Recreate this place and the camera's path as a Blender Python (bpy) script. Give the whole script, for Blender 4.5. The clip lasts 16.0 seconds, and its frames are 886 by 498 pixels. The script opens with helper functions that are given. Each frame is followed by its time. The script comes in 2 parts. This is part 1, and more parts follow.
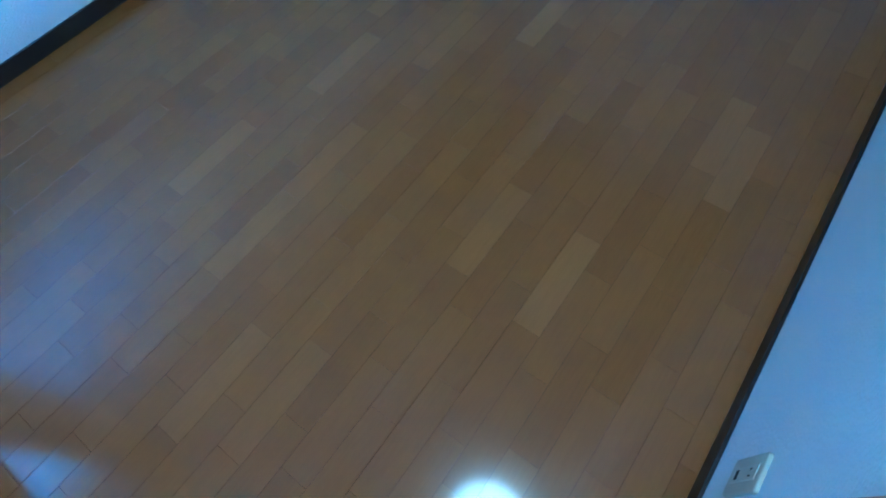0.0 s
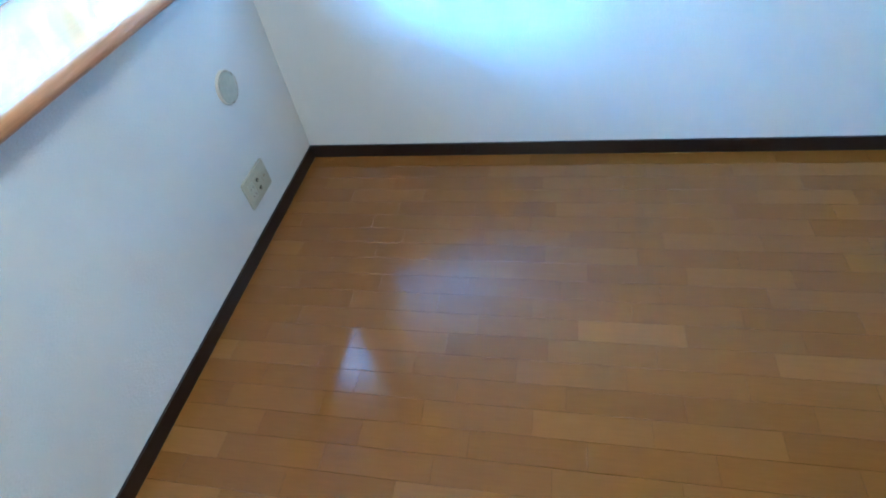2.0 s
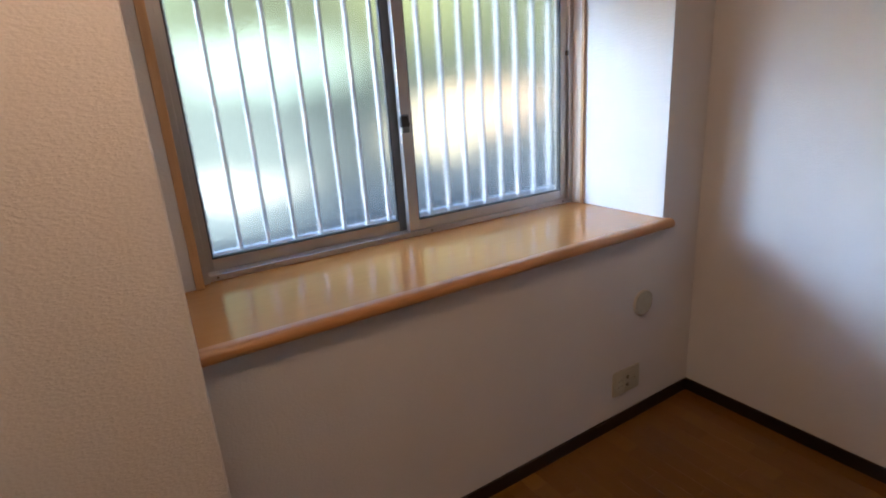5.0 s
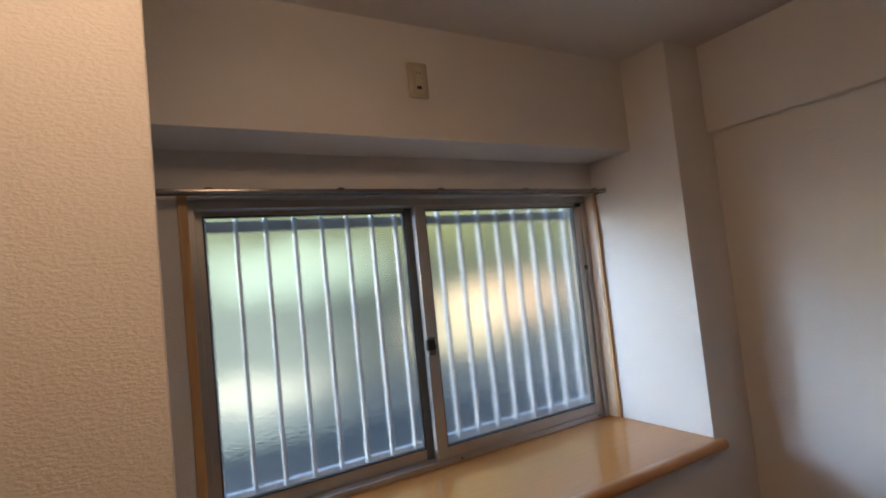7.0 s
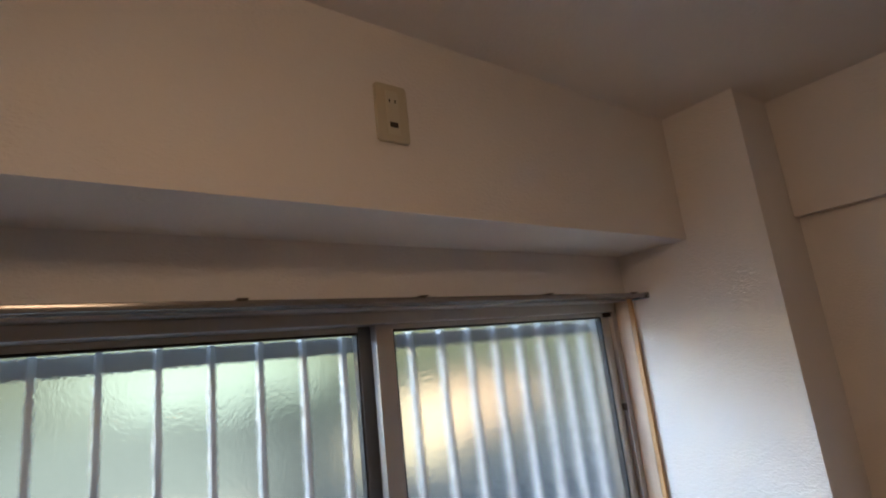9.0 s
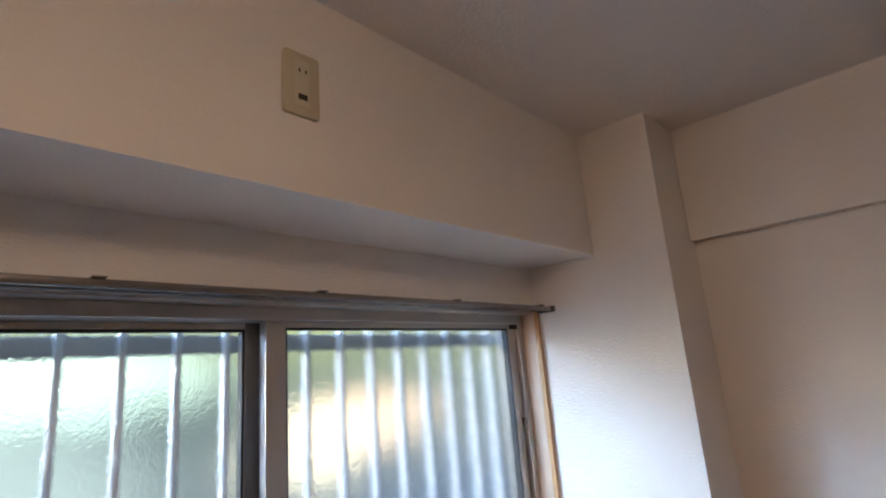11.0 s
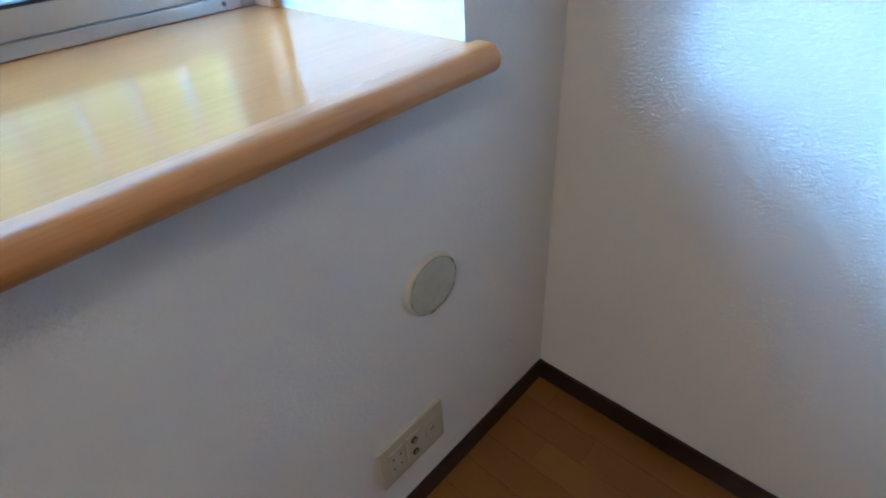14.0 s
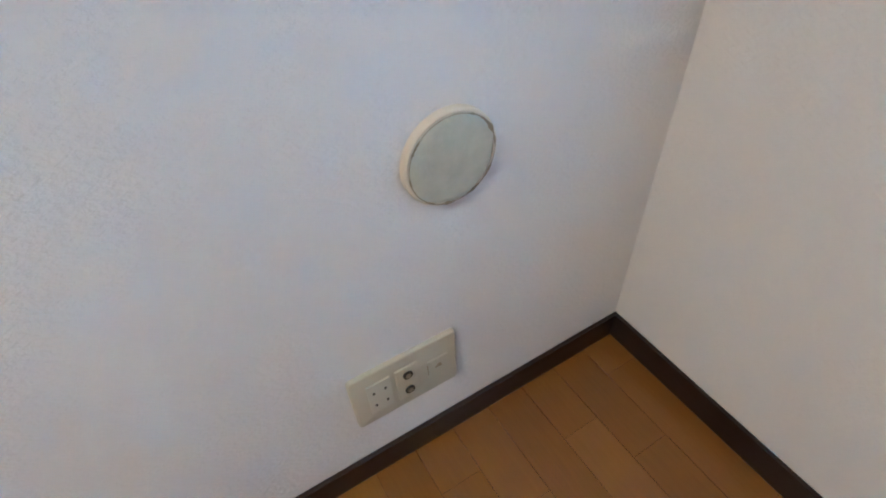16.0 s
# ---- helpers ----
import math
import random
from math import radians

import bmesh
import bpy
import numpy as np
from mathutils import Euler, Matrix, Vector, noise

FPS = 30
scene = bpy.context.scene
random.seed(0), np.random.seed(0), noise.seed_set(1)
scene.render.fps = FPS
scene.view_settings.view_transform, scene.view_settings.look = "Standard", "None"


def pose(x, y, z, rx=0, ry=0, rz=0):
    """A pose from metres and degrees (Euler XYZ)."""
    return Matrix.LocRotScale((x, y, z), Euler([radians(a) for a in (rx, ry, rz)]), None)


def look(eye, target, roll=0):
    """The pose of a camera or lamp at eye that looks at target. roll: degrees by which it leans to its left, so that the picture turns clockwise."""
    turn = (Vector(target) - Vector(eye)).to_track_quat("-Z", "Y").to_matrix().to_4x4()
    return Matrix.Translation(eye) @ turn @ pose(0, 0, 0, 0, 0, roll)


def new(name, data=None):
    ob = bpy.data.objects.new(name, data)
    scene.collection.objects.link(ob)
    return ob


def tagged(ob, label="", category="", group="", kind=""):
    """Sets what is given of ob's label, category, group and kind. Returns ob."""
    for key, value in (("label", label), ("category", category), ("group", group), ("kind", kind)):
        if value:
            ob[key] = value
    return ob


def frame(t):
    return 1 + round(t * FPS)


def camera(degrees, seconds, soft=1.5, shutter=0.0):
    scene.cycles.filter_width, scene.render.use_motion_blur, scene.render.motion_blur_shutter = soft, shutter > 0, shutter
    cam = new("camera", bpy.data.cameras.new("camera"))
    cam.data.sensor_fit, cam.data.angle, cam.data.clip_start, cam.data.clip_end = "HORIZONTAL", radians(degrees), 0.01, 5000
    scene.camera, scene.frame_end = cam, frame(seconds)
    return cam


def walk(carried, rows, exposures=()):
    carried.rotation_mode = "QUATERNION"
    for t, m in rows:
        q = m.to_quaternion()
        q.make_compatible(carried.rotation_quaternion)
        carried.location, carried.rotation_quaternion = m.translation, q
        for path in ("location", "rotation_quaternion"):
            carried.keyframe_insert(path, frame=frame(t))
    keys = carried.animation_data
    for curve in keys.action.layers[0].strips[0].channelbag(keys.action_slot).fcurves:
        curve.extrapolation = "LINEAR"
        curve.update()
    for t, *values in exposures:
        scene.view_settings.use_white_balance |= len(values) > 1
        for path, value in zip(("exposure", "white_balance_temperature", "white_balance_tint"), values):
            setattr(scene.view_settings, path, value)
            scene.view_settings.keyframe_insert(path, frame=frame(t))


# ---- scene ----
cam = camera(81.1, 16.0, soft=2.0)
PATH = [
    (0, (-2.093, -0.980, 1.193), (-1.595, -1.501, -0.123), -8.3),
    (0.3, (-2.053, -0.950, 1.188), (-1.474, -1.401, -0.120), -9.0),
    (0.5, (-2.043, -0.926, 1.188), (-1.395, -1.329, -0.103), -9.4),
    (0.7, (-2.014, -0.944, 1.192), (-1.308, -1.240, -0.098), -11.8),
    (1, (-1.954, -0.972, 1.259), (-1.179, -1.117, -0.017), -13.5),
    (1.5, (-1.86, -0.902, 1.318), (-0.618, -0.811, -0.247), -12.0),
    (2, (-1.788, -1.093, 1.343), (-0.468, -0.670, -0.099), -11.5),
    (2.5, (-1.750, -1.159, 1.353), (-0.469, -0.533, -0.049), -7.5),
    (3, (-1.799, -1.204, 1.320), (-0.643, -0.325, -0.055), -6.4),
    (3.5, (-2.000, -1.288, 1.308), (-0.977, -0.214, -0.034), -4.4),
    (4, (-2.052, -1.304, 1.356), (-1.149, -0.032, 0.104), -4.1),
    (4.5, (-2.083, -1.331, 1.432), (-1.164, 0.168, 0.480), -4.4),
    (5, (-2.136, -1.322, 1.481), (-1.150, 0.318, 0.899), -3.9),
    (5.2, (-2.138, -1.312, 1.508), (-1.134, 0.360, 1.064), -3.8),
    (7.3, (-2.1, -1.25, 1.626), (-1.091, 0.472, 1.754), -5.9),
    (7.5, (-2.058, -1.185, 1.624), (-1.045, 0.534, 1.753), -6.1),
    (8, (-1.9, -0.974, 1.669), (-0.922, 0.764, 1.813), -5.6),
    (8.5, (-1.817, -0.787, 1.715), (-0.812, 0.927, 1.94), -5.0),
    (9, (-1.781, -0.567, 1.815), (-0.599, 0.99, 2.238), -6.3),
    (9.2, (-1.763, -0.52, 1.826), (-0.555, 0.999, 2.312), -6.3),
    (11.5, (-1.694, -0.507, 1.751), (-0.154, 0.723, 2.093), -6.5),
    (12, (-1.568, -0.571, 1.572), (0.08, 0.559, 1.636), -7.6),
    (12.5, (-1.335, -0.651, 1.453), (0.339, 0.402, 1.155), -7.7),
    (13, (-1.152, -0.685, 1.335), (0.416, 0.353, 0.654), -7.6),
    (13.5, (-0.982, -0.558, 1.184), (0.431, 0.458, 0.199), -6.3),
    (14, (-0.798, -0.475, 1.107), (0.332, 0.661, -0.089), -4.2),
    (14.5, (-0.660, -0.458, 1.013), (0.181, 0.784, -0.310), -5.3),
    (15, (-0.612, -0.424, 0.916), (0.128, 0.843, -0.442), -4.7),
    (15.5, (-0.597, -0.404, 0.872), (0.095, 0.877, -0.500), -4.4),
    (16, (-0.592, -0.395, 0.866), (0.099, 0.866, -0.523), -3.6),
]
EXPOSURES = [
    (0.0, 5.62, 2500, -15), (0.5, 5.85, 2550, -16), (1.0, 6.35, 2750, -18), (1.5, 6.3, 2900, -17), (2.5, 5.88, 3350, -12),
    (3.0, 5.7, 3350, -12), (4.2, 5.5, 3600, -10), (5.0, 4.05, 5200, 12), (7.3, 3.4, 5600, 10), (8.5, 3.28, 5650, 12),
    (9.2, 3.7, 5550, 10), (11.3, 4.05, 5200, 11), (12.0, 3.9, 5300, 14), (12.5, 3.55, 5400, 13), (13.0, 3.5, 5400, 12),
    (13.5, 3.95, 4900, 7), (14.0, 4.9, 3950, -6), (14.5, 5.7, 3950, -5), (16.0, 6.05, 3900, -6),
]
walk(cam, [(t, look(eye, target, roll)) for t, eye, target, roll in PATH], EXPOSURES)

# strength of the unseen fill light under the ceiling
FILL_GLOW = 1.02
YARD_GLOW = 0.051      # how strongly the painted yard backdrop glows

# world and light: sky over the yard outside the window
world = bpy.data.worlds.new("sky")
scene.world = world
world.use_nodes = True
wn = world.node_tree.nodes
sky = wn.new("ShaderNodeTexSky")
sky.sky_type, sky.sun_disc = "NISHITA", False
sky.sun_elevation, sky.sun_rotation = radians(17), radians(-52)
sky.dust_density = 0.4
world.node_tree.links.new(sky.outputs["Color"], wn["Background"].inputs["Color"])
wn["Background"].inputs["Strength"].default_value = 0.10

# veiled sun low in the north-west, in the gap beside the house
sun_data = bpy.data.lights.new("sun", "SUN")
sun_data.energy, sun_data.angle, sun_data.color = 0.175, radians(14), (0.62, 0.81, 1.0)
sun = new("sun", sun_data)
sun.matrix_world = look((-8, 6.25, 3.1), (0, 0, 0))


# ---------------------------------------------------------------- materials
def mat(name, color=(0.8, 0.8, 0.8), rough=0.5, metal=0.0):
    m = bpy.data.materials.new(name)
    m.use_nodes = True
    b = m.node_tree.nodes["Principled BSDF"]
    b.inputs["Base Color"].default_value = (*color, 1)
    b.inputs["Roughness"].default_value = rough
    b.inputs["Metallic"].default_value = metal
    return m


def node(m, kind, **values):
    n = m.node_tree.nodes.new(kind)
    for key, value in values.items():
        n.inputs[key].default_value = value
    return n


def link(m, a, b):
    m.node_tree.links.new(a, b)


def coords(m, scale=(1, 1, 1)):
    """Object coordinates in metres, scaled."""
    tc = m.node_tree.nodes.new("ShaderNodeTexCoord")
    mp = m.node_tree.nodes.new("ShaderNodeMapping")
    mp.inputs["Scale"].default_value = scale
    link(m, tc.outputs["Object"], mp.inputs["Vector"])
    return mp.outputs["Vector"]


def noise_tex(m, vec, scale, detail=3.0, rough=0.55):
    n = node(m, "ShaderNodeTexNoise", Scale=scale, Detail=detail, Roughness=rough)
    link(m, vec, n.inputs["Vector"])
    return n.outputs["Fac"]


def ramp(m, fac, stops):
    r = m.node_tree.nodes.new("ShaderNodeValToRGB")
    el = r.color_ramp.elements
    while len(el) < len(stops):
        el.new(0.5)
    for e, (pos, col) in zip(el, stops):
        e.position, e.color = pos, (*col, 1)
    link(m, fac, r.inputs["Fac"])
    return r.outputs["Color"]


def bump(m, height, strength, distance, also=None):
    b = node(m, "ShaderNodeBump", Strength=strength, Distance=distance)
    link(m, height, b.inputs["Height"])
    if also:
        link(m, also, b.inputs["Normal"])
    link(m, b.outputs["Normal"], m.node_tree.nodes["Principled BSDF"].inputs["Normal"])
    return b.outputs["Normal"]


def bsdf(m):
    return m.node_tree.nodes["Principled BSDF"]


def wallpaper(name, tint):
    """White vinyl wallpaper with a fine stippled relief and faint ageing."""
    m = mat(name, tint, 0.6)
    bsdf(m).inputs["Specular IOR Level"].default_value = 0.3
    v = coords(m)
    age = noise_tex(m, v, 2.2, 4)
    link(m, ramp(m, age, [(0.3, tuple(c * 0.93 for c in tint)), (0.75, tint)]), bsdf(m).inputs["Base Color"])
    fine = noise_tex(m, coords(m, (1.0, 1.0, 2.0)), 112, 3, 0.55)
    coarse = noise_tex(m, v, 60, 3)
    first = bump(m, coarse, 0.16, 0.003)
    bump(m, fine, 0.48, 0.0045, first)
    return m


M_WALL = wallpaper("wallpaper", (0.72, 0.70, 0.68))
M_CEIL = wallpaper("ceiling_paper", (0.70, 0.68, 0.655))


def floor_wood():
    m = mat("oak_floor", rough=0.3)
    bsdf(m).inputs["Specular IOR Level"].default_value = 0.55
    info = m.node_tree.nodes.new("ShaderNodeObjectInfo")
    off = node(m, "ShaderNodeVectorMath")
    off.operation = "ADD"
    tc = m.node_tree.nodes.new("ShaderNodeTexCoord")
    far = node(m, "ShaderNodeMath")
    far.operation = "MULTIPLY"
    far.inputs[1].default_value = 37.0
    link(m, info.outputs["Random"], far.inputs[0])
    link(m, tc.outputs["Object"], off.inputs[0])
    link(m, far.outputs[0], off.inputs[1])
    mp = m.node_tree.nodes.new("ShaderNodeMapping")
    mp.inputs["Scale"].default_value = (70, 4.0, 70)
    link(m, off.outputs[0], mp.inputs["Vector"])
    grain = noise_tex(m, mp.outputs["Vector"], 3.0, 6, 0.62)
    tone = ramp(m, info.outputs["Random"], [(0.0, (0.1642, 0.06798, 0.006579)), (0.5, (0.1777, 0.07518, 0.008041)), (0.88, (0.1919, 0.08238, 0.009503)), (0.95, (0.2069, 0.09198, 0.0117)), (1.0, (0.2211, 0.1008, 0.01389))])
    mix = m.node_tree.nodes.new("ShaderNodeMix")
    mix.data_type, mix.blend_type = "RGBA", "MULTIPLY"
    mix.inputs["Factor"].default_value = 0.75
    link(m, tone, mix.inputs["A"])
    link(m, ramp(m, grain, [(0.3, (0.91, 0.88, 0.85)), (0.62, (1.03, 1.02, 1.02))]), mix.inputs["B"])
    link(m, mix.outputs["Result"], bsdf(m).inputs["Base Color"])
    worn = noise_tex(m, off.outputs[0], 9.0, 5)
    link(m, ramp(m, worn, [(0.25, (0.075, 0.075, 0.075)), (0.75, (0.115, 0.115, 0.115))]), bsdf(m).inputs["Roughness"])
    bump(m, grain, 0.05, 0.0005)
    return m


M_FLOOR = floor_wood()
M_GROOVE = mat("floor_groove", (0.03, 0.015, 0.006), 0.9)
bsdf(M_GROOVE).inputs["Specular IOR Level"].default_value = 0.0


def brown_wood(name, dark, light, rough, axis_scale, relief=0.08):
    m = mat(name, light, rough)
    g = noise_tex(m, coords(m, axis_scale), 4.0, 5, 0.6)
    link(m, ramp(m, g, [(0.3, dark), (0.65, light)]), bsdf(m).inputs["Base Color"])
    bump(m, g, relief, 0.0008)
    return m


M_BASE = brown_wood("dark_baseboard", (0.010, 0.006, 0.0045), (0.020, 0.012, 0.0085), 0.4, (5, 5, 60))
M_SILL = brown_wood("oak_sill", (0.43, 0.205, 0.058), (0.47, 0.23, 0.068), 0.14, (1.2, 26, 26), 0.01)
M_NOSE = brown_wood("oak_nosing", (0.40, 0.19, 0.058), (0.49, 0.25, 0.085), 0.33, (1.5, 40, 40), 0.02)
M_TRIM = brown_wood("oak_trim", (0.42, 0.24, 0.095), (0.52, 0.315, 0.14), 0.4, (30, 30, 1.5))
# paler copy of the casing wood, window light painted into the colour
M_LIT_OAK = brown_wood("window_lit_oak", (0.60, 0.48, 0.36), (0.66, 0.54, 0.42), 0.4, (30, 30, 1.5))
M_DOOR = brown_wood("oak_door", (0.50, 0.29, 0.13), (0.58, 0.36, 0.17), 0.4, (22, 22, 1.2))


def aluminium(name, tint, rough):
    m = mat(name, tint, rough, 0.75)
    g = noise_tex(m, coords(m, (9, 9, 9)), 1.5, 3)
    link(m, ramp(m, g, [(0.3, (rough * 0.9,) * 3), (0.7, (rough * 1.12,) * 3)]), bsdf(m).inputs["Roughness"])
    return m


M_ALU = aluminium("anodised_aluminium", (0.47, 0.46, 0.45), 0.34)
# darker aluminium copy for painted shade; also the lock's own dark metal
M_SHADE_LOCK = aluminium("shade_and_lock_metal", (0.16, 0.17, 0.18), 0.5)
M_STEEL = aluminium("chrome_rail", (0.27, 0.26, 0.25), 0.2)
M_CHROME = aluminium("bright_chrome", (0.72, 0.73, 0.75), 0.15)
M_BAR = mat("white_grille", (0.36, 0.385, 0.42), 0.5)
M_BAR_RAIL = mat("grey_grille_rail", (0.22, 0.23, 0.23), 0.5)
M_SEAL = mat("black_rubber", (0.012, 0.012, 0.013), 0.6)
M_PLATE = mat("ivory_plastic", (0.46, 0.425, 0.315), 0.38)
M_SOCKET = mat("ivory_insert", (0.50, 0.475, 0.375), 0.36)
M_HOLE = mat("dark_slot", (0.02, 0.018, 0.016), 0.7)
M_BRASS = mat("plug_metal", (0.35, 0.30, 0.22), 0.35, 0.8)
M_RING = mat("ivory_ring", (0.62, 0.56, 0.44), 0.4)


def putty():
    m = mat("grey_putty", (0.42, 0.42, 0.37), 0.55)
    v = coords(m)
    g = noise_tex(m, v, 60, 4)
    link(m, ramp(m, g, [(0.3, (0.41, 0.405, 0.325)), (0.7, (0.47, 0.465, 0.38))]), bsdf(m).inputs["Base Color"])
    bump(m, g, 0.35, 0.004)
    return m


M_PUTTY = putty()
M_CRUST = mat("dried_edge", (0.29, 0.24, 0.155), 0.8)


def frosted():
    """Figured glass: rough refraction with a dimpled face."""
    m = mat("frosted_glass", (0.90, 0.93, 0.92), 0.10)
    b = bsdf(m)
    b.inputs["Transmission Weight"].default_value = 1.0
    b.inputs["IOR"].default_value = 1.45
    d = noise_tex(m, coords(m, (1, 1, 0.7)), 200, 2, 0.5)
    bump(m, d, 0.30, 0.002)
    return m


M_GLASS = frosted()


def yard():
    """The yard seen past the grille, glowing: painted shade on the lane, sun on the bank, leaves, and bright hazy sky
    above.
    """
    m = bpy.data.materials.new("yard_glow_backdrop")
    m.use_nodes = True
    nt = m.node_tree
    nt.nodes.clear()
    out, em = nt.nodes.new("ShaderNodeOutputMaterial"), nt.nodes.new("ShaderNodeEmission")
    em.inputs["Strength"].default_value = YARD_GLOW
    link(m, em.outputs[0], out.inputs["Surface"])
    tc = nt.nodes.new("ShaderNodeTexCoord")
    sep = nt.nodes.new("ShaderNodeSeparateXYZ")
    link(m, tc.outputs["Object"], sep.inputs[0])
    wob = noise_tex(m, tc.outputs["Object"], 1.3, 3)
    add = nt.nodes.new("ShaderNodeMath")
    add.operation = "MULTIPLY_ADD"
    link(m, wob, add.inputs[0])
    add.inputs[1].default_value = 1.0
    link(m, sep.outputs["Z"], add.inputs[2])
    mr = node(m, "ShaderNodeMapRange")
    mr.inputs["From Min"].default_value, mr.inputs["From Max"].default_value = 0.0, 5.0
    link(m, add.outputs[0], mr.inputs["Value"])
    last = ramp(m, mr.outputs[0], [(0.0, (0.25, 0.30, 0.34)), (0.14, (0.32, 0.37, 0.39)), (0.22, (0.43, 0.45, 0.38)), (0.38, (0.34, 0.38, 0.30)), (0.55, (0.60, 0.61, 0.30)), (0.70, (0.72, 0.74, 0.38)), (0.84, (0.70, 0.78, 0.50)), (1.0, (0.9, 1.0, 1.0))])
    # sun painted as clumps: house front, bank, pale leaves, yellow leaves, dimmer far corner
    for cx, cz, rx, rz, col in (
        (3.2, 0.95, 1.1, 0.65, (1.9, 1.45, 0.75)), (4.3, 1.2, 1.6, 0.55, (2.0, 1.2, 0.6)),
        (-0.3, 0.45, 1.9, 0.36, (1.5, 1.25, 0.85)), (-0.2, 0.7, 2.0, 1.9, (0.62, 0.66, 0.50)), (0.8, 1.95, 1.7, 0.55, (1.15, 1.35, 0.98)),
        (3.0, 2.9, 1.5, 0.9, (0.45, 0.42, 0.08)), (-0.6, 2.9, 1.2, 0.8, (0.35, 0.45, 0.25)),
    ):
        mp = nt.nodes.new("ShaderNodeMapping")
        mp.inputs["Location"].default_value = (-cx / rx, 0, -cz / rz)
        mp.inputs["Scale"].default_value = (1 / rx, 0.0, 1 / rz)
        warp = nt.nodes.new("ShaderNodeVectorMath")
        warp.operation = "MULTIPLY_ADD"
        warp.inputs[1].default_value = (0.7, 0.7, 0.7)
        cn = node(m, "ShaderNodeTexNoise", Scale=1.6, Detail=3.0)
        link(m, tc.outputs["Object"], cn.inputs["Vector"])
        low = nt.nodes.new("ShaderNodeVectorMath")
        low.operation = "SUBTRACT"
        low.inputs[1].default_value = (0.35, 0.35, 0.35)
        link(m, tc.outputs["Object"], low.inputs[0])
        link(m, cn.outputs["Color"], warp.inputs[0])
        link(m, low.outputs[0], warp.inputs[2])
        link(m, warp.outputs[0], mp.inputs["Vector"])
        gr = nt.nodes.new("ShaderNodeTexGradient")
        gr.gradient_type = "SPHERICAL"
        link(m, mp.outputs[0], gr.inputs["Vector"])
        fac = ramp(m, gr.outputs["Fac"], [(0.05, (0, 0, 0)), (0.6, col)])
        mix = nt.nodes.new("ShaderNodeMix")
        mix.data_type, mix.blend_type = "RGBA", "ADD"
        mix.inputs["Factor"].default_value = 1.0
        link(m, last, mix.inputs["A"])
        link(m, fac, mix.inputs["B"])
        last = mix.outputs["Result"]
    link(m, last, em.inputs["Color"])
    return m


M_YARD = yard()
# warm glowing surface of the added fill light
M_FILL = mat("fill_diffuser", (0.85, 0.83, 0.78), 0.4)
bsdf(M_FILL).inputs["Emission Color"].default_value = (1.0, 0.60, 0.31, 1)
bsdf(M_FILL).inputs["Emission Strength"].default_value = FILL_GLOW
M_GROUND = mat("asphalt", (0.05, 0.05, 0.052), 0.85)
gn = noise_tex(M_GROUND, coords(M_GROUND), 40, 4)
link(M_GROUND, ramp(M_GROUND, gn, [(0.3, (0.035, 0.035, 0.037)), (0.7, (0.07, 0.069, 0.067))]), bsdf(M_GROUND).inputs["Base Color"])


# ---------------------------------------------------------------- mesh helpers
def box(bm, x0, x1, y0, y1, z0, z1, bevel=0.0, seg=2):
    r = bmesh.ops.create_cube(bm, size=1.0)
    vs = r["verts"]
    bmesh.ops.scale(bm, verts=vs, vec=(x1 - x0, y1 - y0, z1 - z0))
    bmesh.ops.translate(bm, verts=vs, vec=((x0 + x1) / 2, (y0 + y1) / 2, (z0 + z1) / 2))
    if bevel:
        es = list({e for v in vs for e in v.link_edges})
        bmesh.ops.bevel(bm, geom=es, offset=bevel, segments=seg, profile=0.6, affect="EDGES")
    return bm


def tube(bm, a, b, radius, seg=20, radius2=None):
    """A rod between two points."""
    a, b = Vector(a), Vector(b)
    r = bmesh.ops.create_cone(bm, cap_ends=True, segments=seg, radius1=radius, radius2=radius if radius2 is None else radius2, depth=(b - a).length)
    turn = (b - a).to_track_quat("Z", "Y").to_matrix().to_4x4()
    bmesh.ops.transform(bm, matrix=Matrix.Translation((a + b) / 2) @ turn, verts=r["verts"])
    return bm


def mesh_of(name, bm, material, smooth=False):
    me = bpy.data.meshes.new(name)
    bm.normal_update()
    bm.to_mesh(me)
    bm.free()
    me.materials.append(material)
    for p in me.polygons:
        p.use_smooth = smooth
    if smooth:
        me.set_sharp_from_angle(angle=radians(35))
    return me


def part(name, bm, material, parent, label="", smooth=False):
    ob = new(name, mesh_of(name, bm, material, smooth))
    ob.parent = parent
    return tagged(ob, label)


def structure(name, bm, material, label, category=""):
    return tagged(new(name, mesh_of(name, bm, material)), label, category, "", "structure")


def thing(name, label, category, at=(0, 0, 0), group="", kind=""):
    ob = new(name)
    ob.location = at
    return tagged(ob, label, category, group, kind)


def B(*a, **k):
    return box(bmesh.new(), *a, **k)


# ---------------------------------------------------------------- the room
X_W, X_COL, X_PIL = -2.40, -2.09, -0.255      # west wall, column face, pillar face
Y_COL, Y_BACK, Y_S = -0.42, 0.465, -3.9       # column front, recess wall, south wall
Z_SILL, Z_BEAM, Z_EB, Z_C = 0.913, 2.097, 2.12, 2.49
BASE_H, BASE_T = 0.060, 0.009

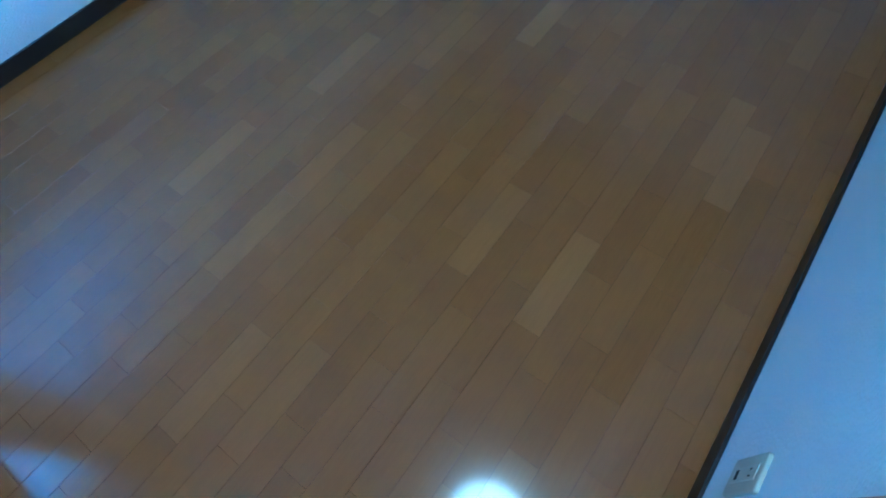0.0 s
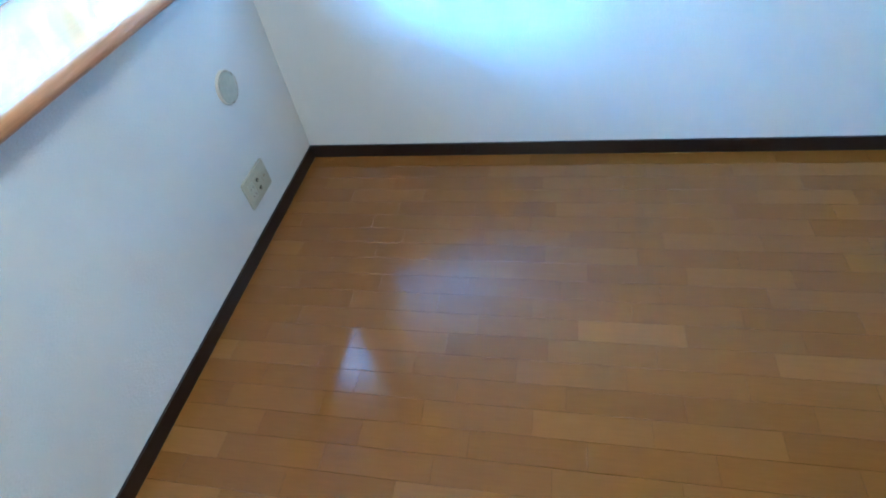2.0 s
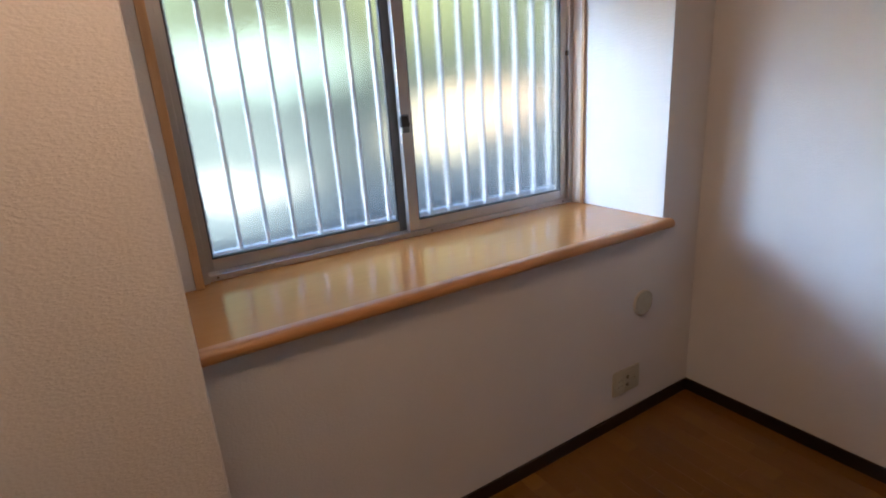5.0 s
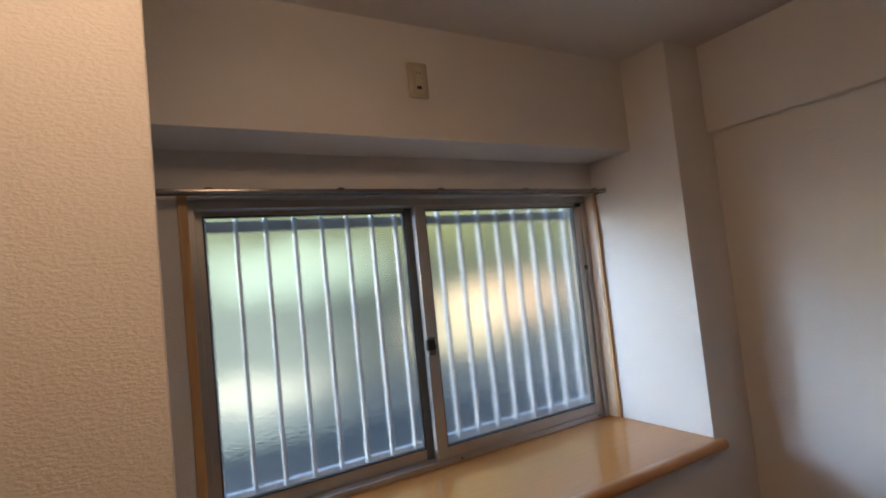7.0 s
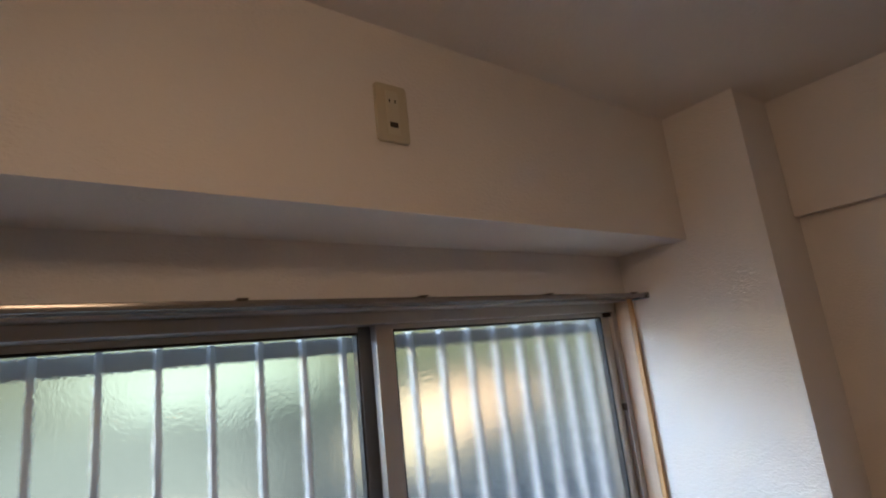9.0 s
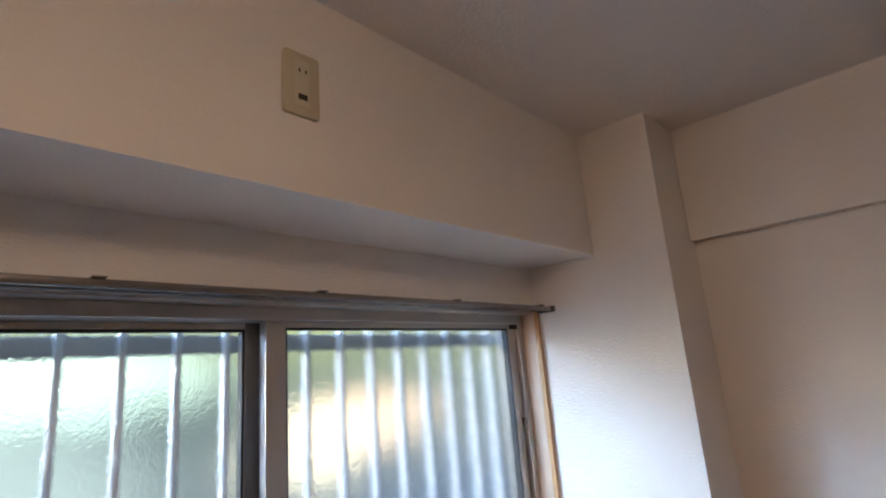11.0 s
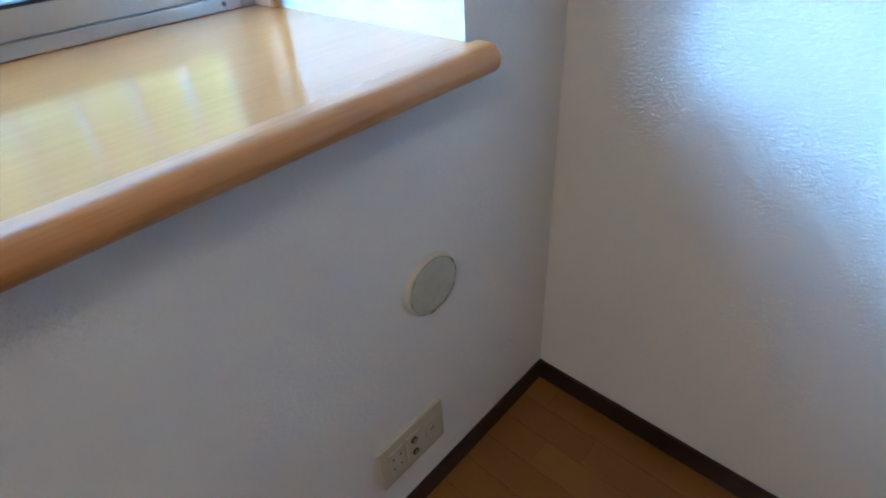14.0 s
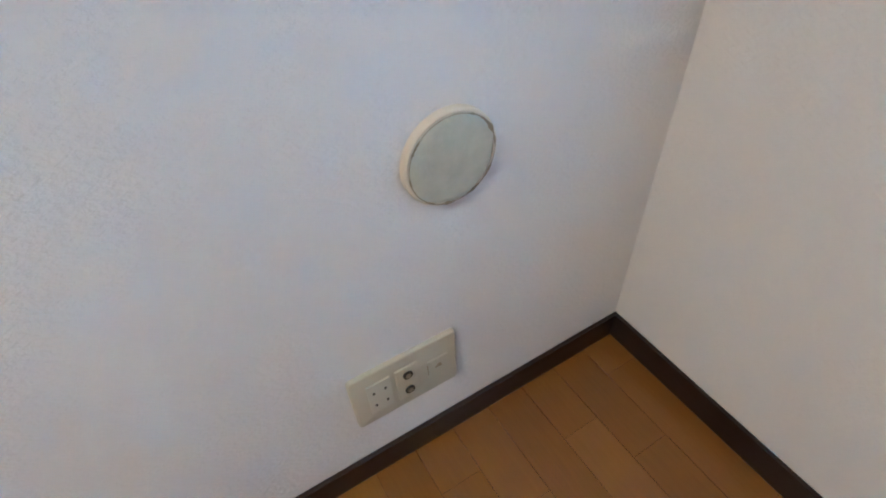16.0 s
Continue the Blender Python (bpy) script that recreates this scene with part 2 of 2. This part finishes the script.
structure("floor_slab", B(X_W - 0.15, 0.15, Y_S - 0.15, 0.62, -0.16, -0.0025), M_GROOVE, "dark slab under the wooden strip floor", "floor")
structure("wall_under_window", B(X_COL, X_PIL, 0.0, 0.62, -0.16, Z_SILL - 0.03), M_WALL, "white textured wallpaper wall under the deep window sill", "wall")
structure("pillar", B(X_PIL, 0.0, 0.0, 0.62, -0.16, Z_C), M_WALL, "white papered pillar between window recess and side wall", "wall")
structure("wall_east", B(0.0, 0.15, Y_S - 0.15, 0.62, -0.16, Z_C), M_WALL, "white textured wallpaper side wall in window light", "wall")
structure("beam_east", B(-0.04, -0.001, Y_S, -0.001, Z_EB, Z_C), M_WALL, "shallow papered beam along the top of the side wall", "beam")
structure("beam_window", B(X_COL, X_PIL, 0.22, 0.62, Z_BEAM, Z_C), M_WALL, "deep papered beam above the window recess", "beam")
col = B(X_W - 0.15, X_COL, Y_COL, 0.62, -0.16, Z_C)
corner = [e for e in col.edges if all(v.co.x > X_COL - 0.01 and v.co.y < Y_COL + 0.01 for v in e.verts)]
bmesh.ops.bevel(col, geom=corner, offset=0.004, segments=2, profile=0.5, affect="EDGES")
structure("column", col, M_WALL, "white papered column with sharp outer corner beside the door", "column")
WX0, WX1, WZ1 = -2.012, X_PIL - 0.002, 1.965      # wall opening for the window
bm = B(X_COL, WX0, Y_BACK, 0.62, Z_SILL - 0.03, WZ1)
box(bm, X_COL, X_PIL, Y_BACK, 0.62, WZ1, Z_BEAM)
structure("wall_window", bm, M_WALL, "papered recess wall round the window opening", "wall")
DY0, DY1, DZ = -1.235, -0.535, 2.0               # doorway in the west wall
bm = B(X_W - 0.15, X_W, Y_S - 0.15, DY0, -0.16, Z_C)
box(bm, X_W - 0.15, X_W, DY0, DY1, DZ, Z_C)
box(bm, X_W - 0.15, X_W, DY1, Y_COL, -0.16, Z_C)
structure("wall_west", bm, M_WALL, "white papered wall with the doorway", "wall")
structure("wall_south", B(X_W, 0.0, Y_S - 0.15, Y_S, -0.16, Z_C), M_WALL, "plain white papered wall closing the room", "wall")
structure("ceiling", B(X_W - 0.15, 0.15, Y_S - 0.15, 0.62, Z_C, Z_C + 0.15), M_CEIL, "flat white papered ceiling", "ceiling")

base = thing("baseboard", "dark brown wooden baseboard along the walls", "baseboard", kind="structure")
T = BASE_T
for dims in (
    (X_COL + T, -T, -T, -0.0005, 0.0, BASE_H),
    (-T, -0.0005, Y_S, -0.0005, 0.0, BASE_H),
    (X_COL + 0.0005, X_COL + T, Y_COL - T, -0.0005, 0.0, BASE_H),
    (X_W, X_COL + 0.0003, Y_COL - T, Y_COL - 0.0005, 0.0, BASE_H - 0.0004),
    (X_W + 0.0005, X_W + T, Y_S, DY0 - 0.001, 0.0, BASE_H),
    (X_W + 0.0005, X_W + T, DY1 + 0.001, Y_COL - T - 0.0005, 0.0, BASE_H),
    (X_W + T, -T, Y_S + 0.0005, Y_S + T, 0.0, BASE_H),
):
    part("baseboard_length", B(*dims, bevel=0.0018), M_BASE, base)

# sill: broad board with a rounded nosing that stands proud of the wall
sill = thing("window_sill", "deep honey-coloured wooden window sill with rounded front edge", "window sill", (X_COL, 0, Z_SILL), kind="structure")
bm = bmesh.new()
box(bm, 0.0005, X_PIL - X_COL - 0.0005, -0.012, 0.52, -0.03, 0.0)
part("board", bm, M_SILL, sill, "satin honey oak board")
bm = bmesh.new()
prof = [(-0.012, 0.0012)] + [(-0.030 - 0.021 * math.sin(radians(a)), -0.0190 + 0.0202 * math.cos(radians(a))) for a in range(0, 181, 12)] + [(-0.012, -0.0392)]
ends = []
for x in (0.0008, X_PIL - X_COL + 0.012):
    ends.append([bm.verts.new((x, y, z)) for y, z in prof])
n = len(prof)
for i in range(n):
    bm.faces.new((ends[0][i], ends[0][(i + 1) % n], ends[1][(i + 1) % n], ends[1][i]))
bm.faces.new(ends[0][::-1])
bm.faces.new(ends[1])
bmesh.ops.recalc_face_normals(bm, faces=bm.faces)
part("nosing", bm, M_NOSE, sill, "rounded orange-brown nosing", smooth=True)

# ---------------------------------------------------------------- window
win = thing("window_1", "closed aluminium sliding window with frosted figured glass", "window", (0, 0.0, Z_SILL), kind="structure")
FX0, FX1, FZ0, FZ1 = -1.984, -0.270, Z_SILL + 0.0005, 1.945


def rel(x0, x1, y0, y1, z0, z1, bevel=0.002):
    return B(x0, x1, y0, y1, z0 - Z_SILL, z1 - Z_SILL, bevel=bevel)


# one casing wood in two tones: the reveal carries painted window light
for x0, x1, y0 in ((WX0 + 0.0005, FX0, 0.452), (FX1, WX1, 0.440)):
    side = part("casing", rel(x0, x1, y0, y0 + 0.014, FZ0, 1.9645), M_TRIM, win, "oak front edge of the casing")
    part("lit_reveal", rel(x0, x1, y0 + 0.0145, 0.60, FZ0, 1.9645), M_LIT_OAK, side, "wooden reveal, window light painted in as a paler tone")
part("head_casing", rel(FX0 + 0.0005, FX1 - 0.0005, 0.456, 0.60, FZ1, 1.9642), M_ALU, win, "bronze-grey metal head")
# outer frame
part("frame_jamb", rel(FX0 + 0.0005, FX0 + 0.022, 0.495, 0.605, FZ0, FZ1 - 0.0005), M_ALU, win)
part("frame_jamb", rel(FX1 - 0.026, FX1 - 0.0005, 0.503, 0.546, FZ0, FZ1 - 0.0005), M_ALU, win)
# outer jamb half split off and coloured dark in place of shade
part("jamb_shade", rel(FX1 - 0.026, FX1 - 0.0005, 0.5465, 0.605, FZ0, FZ1 - 0.0005), M_SHADE_LOCK, win, "outer half of the jamb, darkened to paint in shade")
part("frame_head", rel(FX0 + 0.022, FX1 - 0.026, 0.495, 0.605, FZ1 - 0.0275, FZ1 - 0.0005), M_ALU, win)
part("frame_track", rel(FX0 + 0.022, FX1 - 0.026, 0.508, 0.605, FZ0, FZ0 + 0.022), M_ALU, win)


def sash(name, x0, x1, y0, y1, z0, z1, left, right, top, bottom, label, metal=M_ALU):
    s = part(name, rel(x0, x0 + left, y0, y1, z0, z1), M_ALU, win, label)
    part("stile", rel(x1 - right, x1, y0, y1, z0, z1), metal, s)
    part("rail", rel(x0 + left, x1 - right, y0 + 0.001, y1 - 0.001, z1 - top, z1), M_ALU, s)
    part("rail", rel(x0 + left, x1 - right, y0 + 0.001, y1 - 0.001, z0, z0 + bottom), M_ALU, s)
    ym = (y0 + y1) / 2
    g = 0.005
    bmg = bmesh.new()
    for a in ((x0 + left, x0 + left + g, z0 + bottom, z1 - top), (x1 - right - g, x1 - right, z0 + bottom, z1 - top), (x0 + left + g, x1 - right - g, z1 - top - g, z1 - top), (x0 + left + g, x1 - right - g, z0 + bottom, z0 + bottom + g)):
        box(bmg, a[0], a[1], y0 + 0.003, y1 - 0.003, a[2] - Z_SILL, a[3] - Z_SILL)
    part("seal", bmg, M_SEAL, s, "thin black glazing seal")
    pane = part("pane", rel(x0 + left + g, x1 - right - g, ym - 0.002, ym + 0.002, z0 + bottom + g, z1 - top - g, bevel=0.0), M_GLASS, s, "frosted figured glass pane")
    pane.visible_shadow = False
    return s


ZS0, ZS1 = FZ0 + 0.0225, FZ1 - 0.028
# meeting stile takes the dark metal to paint in its backlit shade
sash("sash", FX0 + 0.0225, -1.135, 0.557, 0.585, ZS0, ZS1, 0.026, 0.072, 0.013, 0.041, "outer sliding sash, its meeting stile darkened to paint in shade", M_SHADE_LOCK)
inner = sash("sash", -1.182, FX1 - 0.0265, 0.517, 0.545, ZS0, ZS1, 0.047, 0.038, 0.013, 0.041, "inner sliding sash")
# crescent lock on the meeting stile
bm = B(-1.181, -1.150, 0.507, 0.5165, 1.335 - Z_SILL, 1.405 - Z_SILL, bevel=0.003)
lock = part("crescent_lock", bm, M_SHADE_LOCK, inner, "dark metal crescent lock")
bm = bmesh.new()
tube(bm, (-1.170, 0.488, 1.370 - Z_SILL), (-1.170, 0.5065, 1.370 - Z_SILL), 0.013)
box(bm, -1.200, -1.166, 0.480, 0.494, 1.358 - Z_SILL, 1.40 - Z_SILL, bevel=0.004)
part("lock_lever", bm, M_SEAL, inner, "black lock lever")

part("end_stop", rel(FX1 - 0.038, FX1 - 0.0265, 0.504, 0.5165, 1.60, 1.622), M_STEEL, win, "small metal sash stop")
part("bumper", rel(FX1 - 0.058, FX1 - 0.030, 0.504, 0.5165, ZS1 - 0.016, ZS1 - 0.002), M_SEAL, win, "black rubber bumper")
for x in (FX0 + 0.05, FX0 + 0.9, FX1 - 0.06):
    bm = bmesh.new()
    tube(bm, (x, 0.5095, 0.012), (x, 0.506, 0.012), 0.004, 12)
    part("screw", bm, M_STEEL, win)

# security grille outside
GY = 0.66
grille = thing("window_grille", "white vertical bar security grille outside the window", "grille", (0, GY, Z_SILL))
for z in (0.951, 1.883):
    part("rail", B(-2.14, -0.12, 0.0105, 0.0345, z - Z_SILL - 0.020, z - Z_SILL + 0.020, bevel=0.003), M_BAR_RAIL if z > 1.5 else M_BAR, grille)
for k in range(-10, 8):
    x = -0.998 + 0.1027 * k
    part("bar", B(x - 0.0065, x + 0.0065, -0.010, 0.010, 0.925 - Z_SILL, 1.955 - Z_SILL, bevel=0.0015), M_BAR, grille)
for x in (-2.12, -0.14):
    part("bracket", B(x - 0.012, x + 0.012, -0.0395, 0.0100, 1.3 - Z_SILL, 1.36 - Z_SILL, bevel=0.002), M_BAR, grille)

# yard
gb = bmesh.new()
box(gb, -120, 120, -120, 120, -0.27, -0.163)
structure("ground", gb, M_GROUND, "grey asphalt lane outside", "ground")
# upright sheet that gives off the painted yard's own light
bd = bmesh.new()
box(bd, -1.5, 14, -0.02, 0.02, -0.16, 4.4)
ob = structure("backdrop", bd, M_YARD, "glowing backdrop painted with blurred trees and sunlit yard beyond the lane", "backdrop")
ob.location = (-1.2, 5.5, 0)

# ---------------------------------------------------------------- curtain rail
rail = thing("curtain_rail", "double metal curtain rail above the window", "curtain rail", (0, 0, 1.953))
for y in (0.385, 0.422):
    bm = bmesh.new()
    box(bm, -2.075, -0.265, y - 0.007, y + 0.007, -0.007, 0.007, bevel=0.003)
    part("rail", bm, M_STEEL, rail, smooth=True)
for x in (-1.93, -1.52, -1.13, -0.72, -0.33):
    bm = B(x - 0.010, x + 0.010, 0.374, 0.4645, 0.0075, 0.0105, bevel=0.001)
    box(bm, x - 0.010, x + 0.010, 0.4605, 0.4645, 0.0108, 0.019, bevel=0.001)
    part("bracket", bm, M_STEEL, rail)
for x in (-2.078, -0.266):
    part("end_cap", B(x - 0.006, x + 0.006, 0.374, 0.434, -0.010, 0.010, bevel=0.003), M_STEEL, rail)


# ---------------------------------------------------------------- fittings on the walls
def rounded_plate(w, h, depth):
    bmp = B(-w / 2, w / 2, -depth, -0.0005, -h / 2, h / 2)
    es = [e for e in bmp.edges if abs(e.verts[0].co.y - e.verts[1].co.y) > depth / 3]
    bmesh.ops.bevel(bmp, geom=es, offset=0.007, segments=4, profile=0.5, affect="EDGES")
    es = [e for e in bmp.edges if e.verts[0].co.y < -depth * 0.9 and e.verts[1].co.y < -depth * 0.9]
    bmesh.ops.bevel(bmp, geom=es, offset=0.003, segments=3, profile=0.5, affect="EDGES")
    return bmp


def pins(parent, x, z, y, gap, w, h):
    for s in (-1, 1):
        part("pin_hole", B(x + s * gap / 2 - w / 2, x + s * gap / 2 + w / 2, y - 0.0006, y + 0.001, z - h / 2, z + h / 2), M_HOLE, parent)


# wide plate: mains pins, two aerial sockets and a telephone jack
wp = thing("wall_outlet", "wide ivory plastic outlet plate with power, aerial and telephone sockets", "wall outlet", (-0.452, 0, 0.215))
plate = part("cover_plate", rounded_plate(0.168, 0.117, 0.008), M_PLATE, wp, smooth=True)
part("power_insert", B(-0.061, -0.025, -0.0098, -0.0078, -0.034, 0.034, bevel=0.0008), M_SOCKET, wp, "pale power socket insert")
pins(wp, -0.043, 0.014, -0.0098, 0.018, 0.0036, 0.005)
pins(wp, -0.043, -0.016, -0.0098, 0.018, 0.0036, 0.005)
part("aerial_insert", B(-0.017, 0.018, -0.0108, -0.0078, -0.036, 0.036, bevel=0.001), M_PLATE, wp, "raised aerial insert")
for z in (0.019, -0.018):
    bm = bmesh.new()
    tube(bm, (0.001, -0.0135, z), (0.001, -0.0105, z), 0.0075, 24)
    s = part("aerial_socket", bm, M_HOLE, wp, "dark round aerial socket", smooth=True)
    bm = bmesh.new()
    tube(bm, (0.001, -0.0142, z), (0.001, -0.0136, z), 0.0045, 18)
    part("contact", bm, M_BRASS, s)
part("phone_insert", B(0.034, 0.067, -0.0092, -0.0078, -0.016, 0.018, bevel=0.0006), M_PLATE, wp, "flush telephone insert")
bm = B(0.0335, 0.0345, -0.0096, -0.0085, -0.014, 0.010)
box(bm, 0.046, 0.057, -0.0097, -0.0088, -0.004, 0.0)
box(bm, 0.050, 0.056, -0.0097, -0.0088, 0.0, 0.004)
part("jack_opening", bm, M_CRUST, wp)


def small_outlet(label, m):
    o = thing("wall_outlet", label, "wall outlet")
    part("cover_plate", rounded_plate(0.072, 0.122, 0.008), M_PLATE, o, smooth=True)
    part("insert", B(-0.014, 0.014, -0.0095, -0.0078, -0.046, 0.046, bevel=0.0008), M_SOCKET, o)
    pins(o, 0.0, 0.024, -0.0095, 0.0125, 0.003, 0.007)
    part("earth_terminal", B(-0.009, 0.009, -0.0102, -0.0092, -0.032, -0.021, bevel=0.0004), M_HOLE, o, "dark earth terminal opening")
    o.matrix_basis = m
    return o


small_outlet("ivory plastic power outlet high on the window beam", pose(-1.275, 0.22, 2.296))
small_outlet("ivory plastic power outlet low on the wall beside the door", pose(X_W, -1.30, 0.235, 0, 0, 90))

# round sleeve cap closed with putty
cap = thing("sleeve_cap", "round ivory pipe sleeve cap sealed with grey putty", "vent cover", (-0.363, 0, 0.560))
bm = bmesh.new()
R = 0.057
seg = 56
rings = [(R, -0.0005), (R, -0.005), (R * 0.985, -0.0085), (R * 0.95, -0.0100), (R * 0.905, -0.0095), (R * 0.89, -0.006)]
loops = [[bm.verts.new((r * math.cos(2 * math.pi * i / seg), y, r * math.sin(2 * math.pi * i / seg))) for i in range(seg)] for r, y in rings]
for a, b in zip(loops, loops[1:]):
    for i in range(seg):
        bm.faces.new((a[i], a[(i + 1) % seg], b[(i + 1) % seg], b[i]))
bmesh.ops.recalc_face_normals(bm, faces=bm.faces)
part("ring", bm, M_RING, cap, "glossy ivory ring", smooth=True)
bm = bmesh.new()
loops = []
for k in range(9):
    r = R * 0.93 * (1 - k / 9)
    row = []
    for i in range(seg):
        a = 2 * math.pi * i / seg
        wob = 1 + (0.06 * noise.noise((2.2 * math.cos(a), 2.2 * math.sin(a), 3.1)) if k == 0 else 0)
        x, z = r * wob * math.cos(a), r * wob * math.sin(a)
        lift = 0.0024 * noise.noise((x * 45, 1.7, z * 45)) + (0.0012 if k else -0.0020)
        row.append(bm.verts.new((x, -0.0106 - lift, z)))
    loops.append(row)
for a, b in zip(loops, loops[1:]):
    for i in range(seg):
        bm.faces.new((a[i], a[(i + 1) % seg], b[(i + 1) % seg], b[i]))
bm.faces.new(loops[-1])
bmesh.ops.recalc_face_normals(bm, faces=bm.faces)
part("putty", bm, M_PUTTY, cap, "dried grey-green putty with thumb marks", smooth=True)
bm = bmesh.new()
inner_row, outer_row = [], []
for i in range(seg * 3):
    a = 2 * math.pi * i / (seg * 3)
    w = 0.0005 + 0.0034 * max(0.0, noise.noise((3.1 * math.cos(a), 3.1 * math.sin(a), 8.0)) + 0.5 * noise.noise((14 * math.cos(a), 14 * math.sin(a), 2.0)))
    for r, rows_, y in ((R * 0.915 - w, inner_row, -0.0111), (R * 0.915 + w * 0.8, outer_row, -0.0113)):
        rows_.append(bm.verts.new((r * math.cos(a), y - 0.0006, r * math.sin(a))))
for i in range(seg * 3):
    k = (i + 1) % (seg * 3)
    bm.faces.new((inner_row[i], inner_row[k], outer_row[k], outer_row[i]))
bmesh.ops.solidify(bm, geom=bm.faces[:], thickness=0.001)
part("crust", bm, M_CRUST, cap, "thin uneven brown line of old sealant")

# door stop on the floor by the column
stop = thing("door_stop", "small black rubber door stop with chrome cap on the floor", "door stop", (-2.062, -0.408, 0.0))
bm = bmesh.new()
tube(bm, (0, 0, 0.0), (0, 0, 0.006), 0.0165, 28, 0.0155)
part("base", bm, M_STEEL, stop, "chrome base ring", smooth=True)
bm = bmesh.new()
tube(bm, (0, 0, 0.0062), (0, 0, 0.027), 0.0155, 28, 0.0145)
part("rubber_ring", bm, M_SEAL, stop, "black rubber ring", smooth=True)
bm = bmesh.new()
tube(bm, (0, 0, 0.0272), (0, 0, 0.031), 0.0105, 24, 0.0085)
part("cap", bm, M_CHROME, stop, "bright chrome cap", smooth=True)

# door in the west wall, closed
door = thing("door_1", "closed light oak flush door with steel lever handle", "door", (X_W, DY1, 0), kind="structure")
part("leaf", B(-0.045, -0.010, DY0 - DY1 + 0.028, -0.028, 0.004, DZ - 0.028, bevel=0.002), M_DOOR, door)
for y0, y1 in ((-0.025, -0.0005), (DY0 - DY1 + 0.0005, DY0 - DY1 + 0.025)):
    part("jamb", B(-0.15, 0.012, y0, y1, 0.0, DZ - 0.025, bevel=0.002), M_TRIM, door)
part("head", B(-0.15, 0.012, DY0 - DY1 + 0.0005, -0.0005, DZ - 0.025, DZ - 0.0005, bevel=0.002), M_TRIM, door)
HY = DY0 - DY1 + 0.09
bm = bmesh.new()
tube(bm, (-0.010, HY, 0.95), (-0.002, HY, 0.95), 0.026, 32)
handle = part("lever_handle", bm, M_STEEL, door, "brushed steel lever handle", smooth=True)
bm = bmesh.new()
tube(bm, (-0.002, HY, 0.95), (0.05, HY, 0.95), 0.009, 20)
box(bm, 0.042, 0.056, HY - 0.01, HY + 0.115, 0.939, 0.961, bevel=0.005)
part("lever", bm, M_STEEL, handle, smooth=True)
structure("hall_wall", B(X_W - 0.6, X_W - 0.5, Y_S, 0.6, -0.16, Z_C), M_WALL, "plain wall of the hall behind the door", "wall")

# added fill light, never in view, standing in for a torch carried with the camera
lamp = thing("fill_light", "unseen round fill light added flush under the ceiling", "ceiling light", (-2.10, -1.0, Z_C))
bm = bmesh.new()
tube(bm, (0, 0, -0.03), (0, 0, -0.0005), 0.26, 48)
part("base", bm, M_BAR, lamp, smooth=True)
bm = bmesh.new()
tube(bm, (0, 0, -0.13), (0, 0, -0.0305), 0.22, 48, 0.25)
part("diffuser", bm, M_FILL, lamp, "glowing diffuser of the added fill light", smooth=True)

# ---------------------------------------------------------------- floor strips
PITCH, LENGTH, GAP = 0.0757, 0.303, 0.0006
floor = thing("floor", "glossy honey-brown oak strip floor", "floor", kind="structure")


def strip_mesh(length):
    bmx = B(-PITCH / 2 + GAP / 2, PITCH / 2 - GAP / 2, -length + GAP * 0.7, 0, -0.012, 0.0)
    me_plank = mesh_of("plank", bmx, M_FLOOR)
    me_plank.materials.append(M_GROOVE)
    for p in me_plank.polygons:
        p.material_index = 0 if p.normal.z > 0.5 else 1
    return me_plank


full = strip_mesh(LENGTH)
cache = {}
row = 0
x = -PITCH / 2 - 0.0045
while x > X_W - 0.02:
    y = 0.0
    first = 0.303 * (0.25 + 0.75 * ((row * 0.618) % 1.0))
    while y > Y_S:
        ln = first if y == 0.0 else LENGTH
        ln = min(ln, y - Y_S)
        key = round(ln, 3)
        if key not in cache:
            cache[key] = full if abs(ln - LENGTH) < 1e-4 else strip_mesh(ln)
        me = cache[key]
        ob = new("plank", me)
        ob.parent = floor
        ob.location = (x, y, 0)
        y -= ln
    x -= PITCH
    row += 1
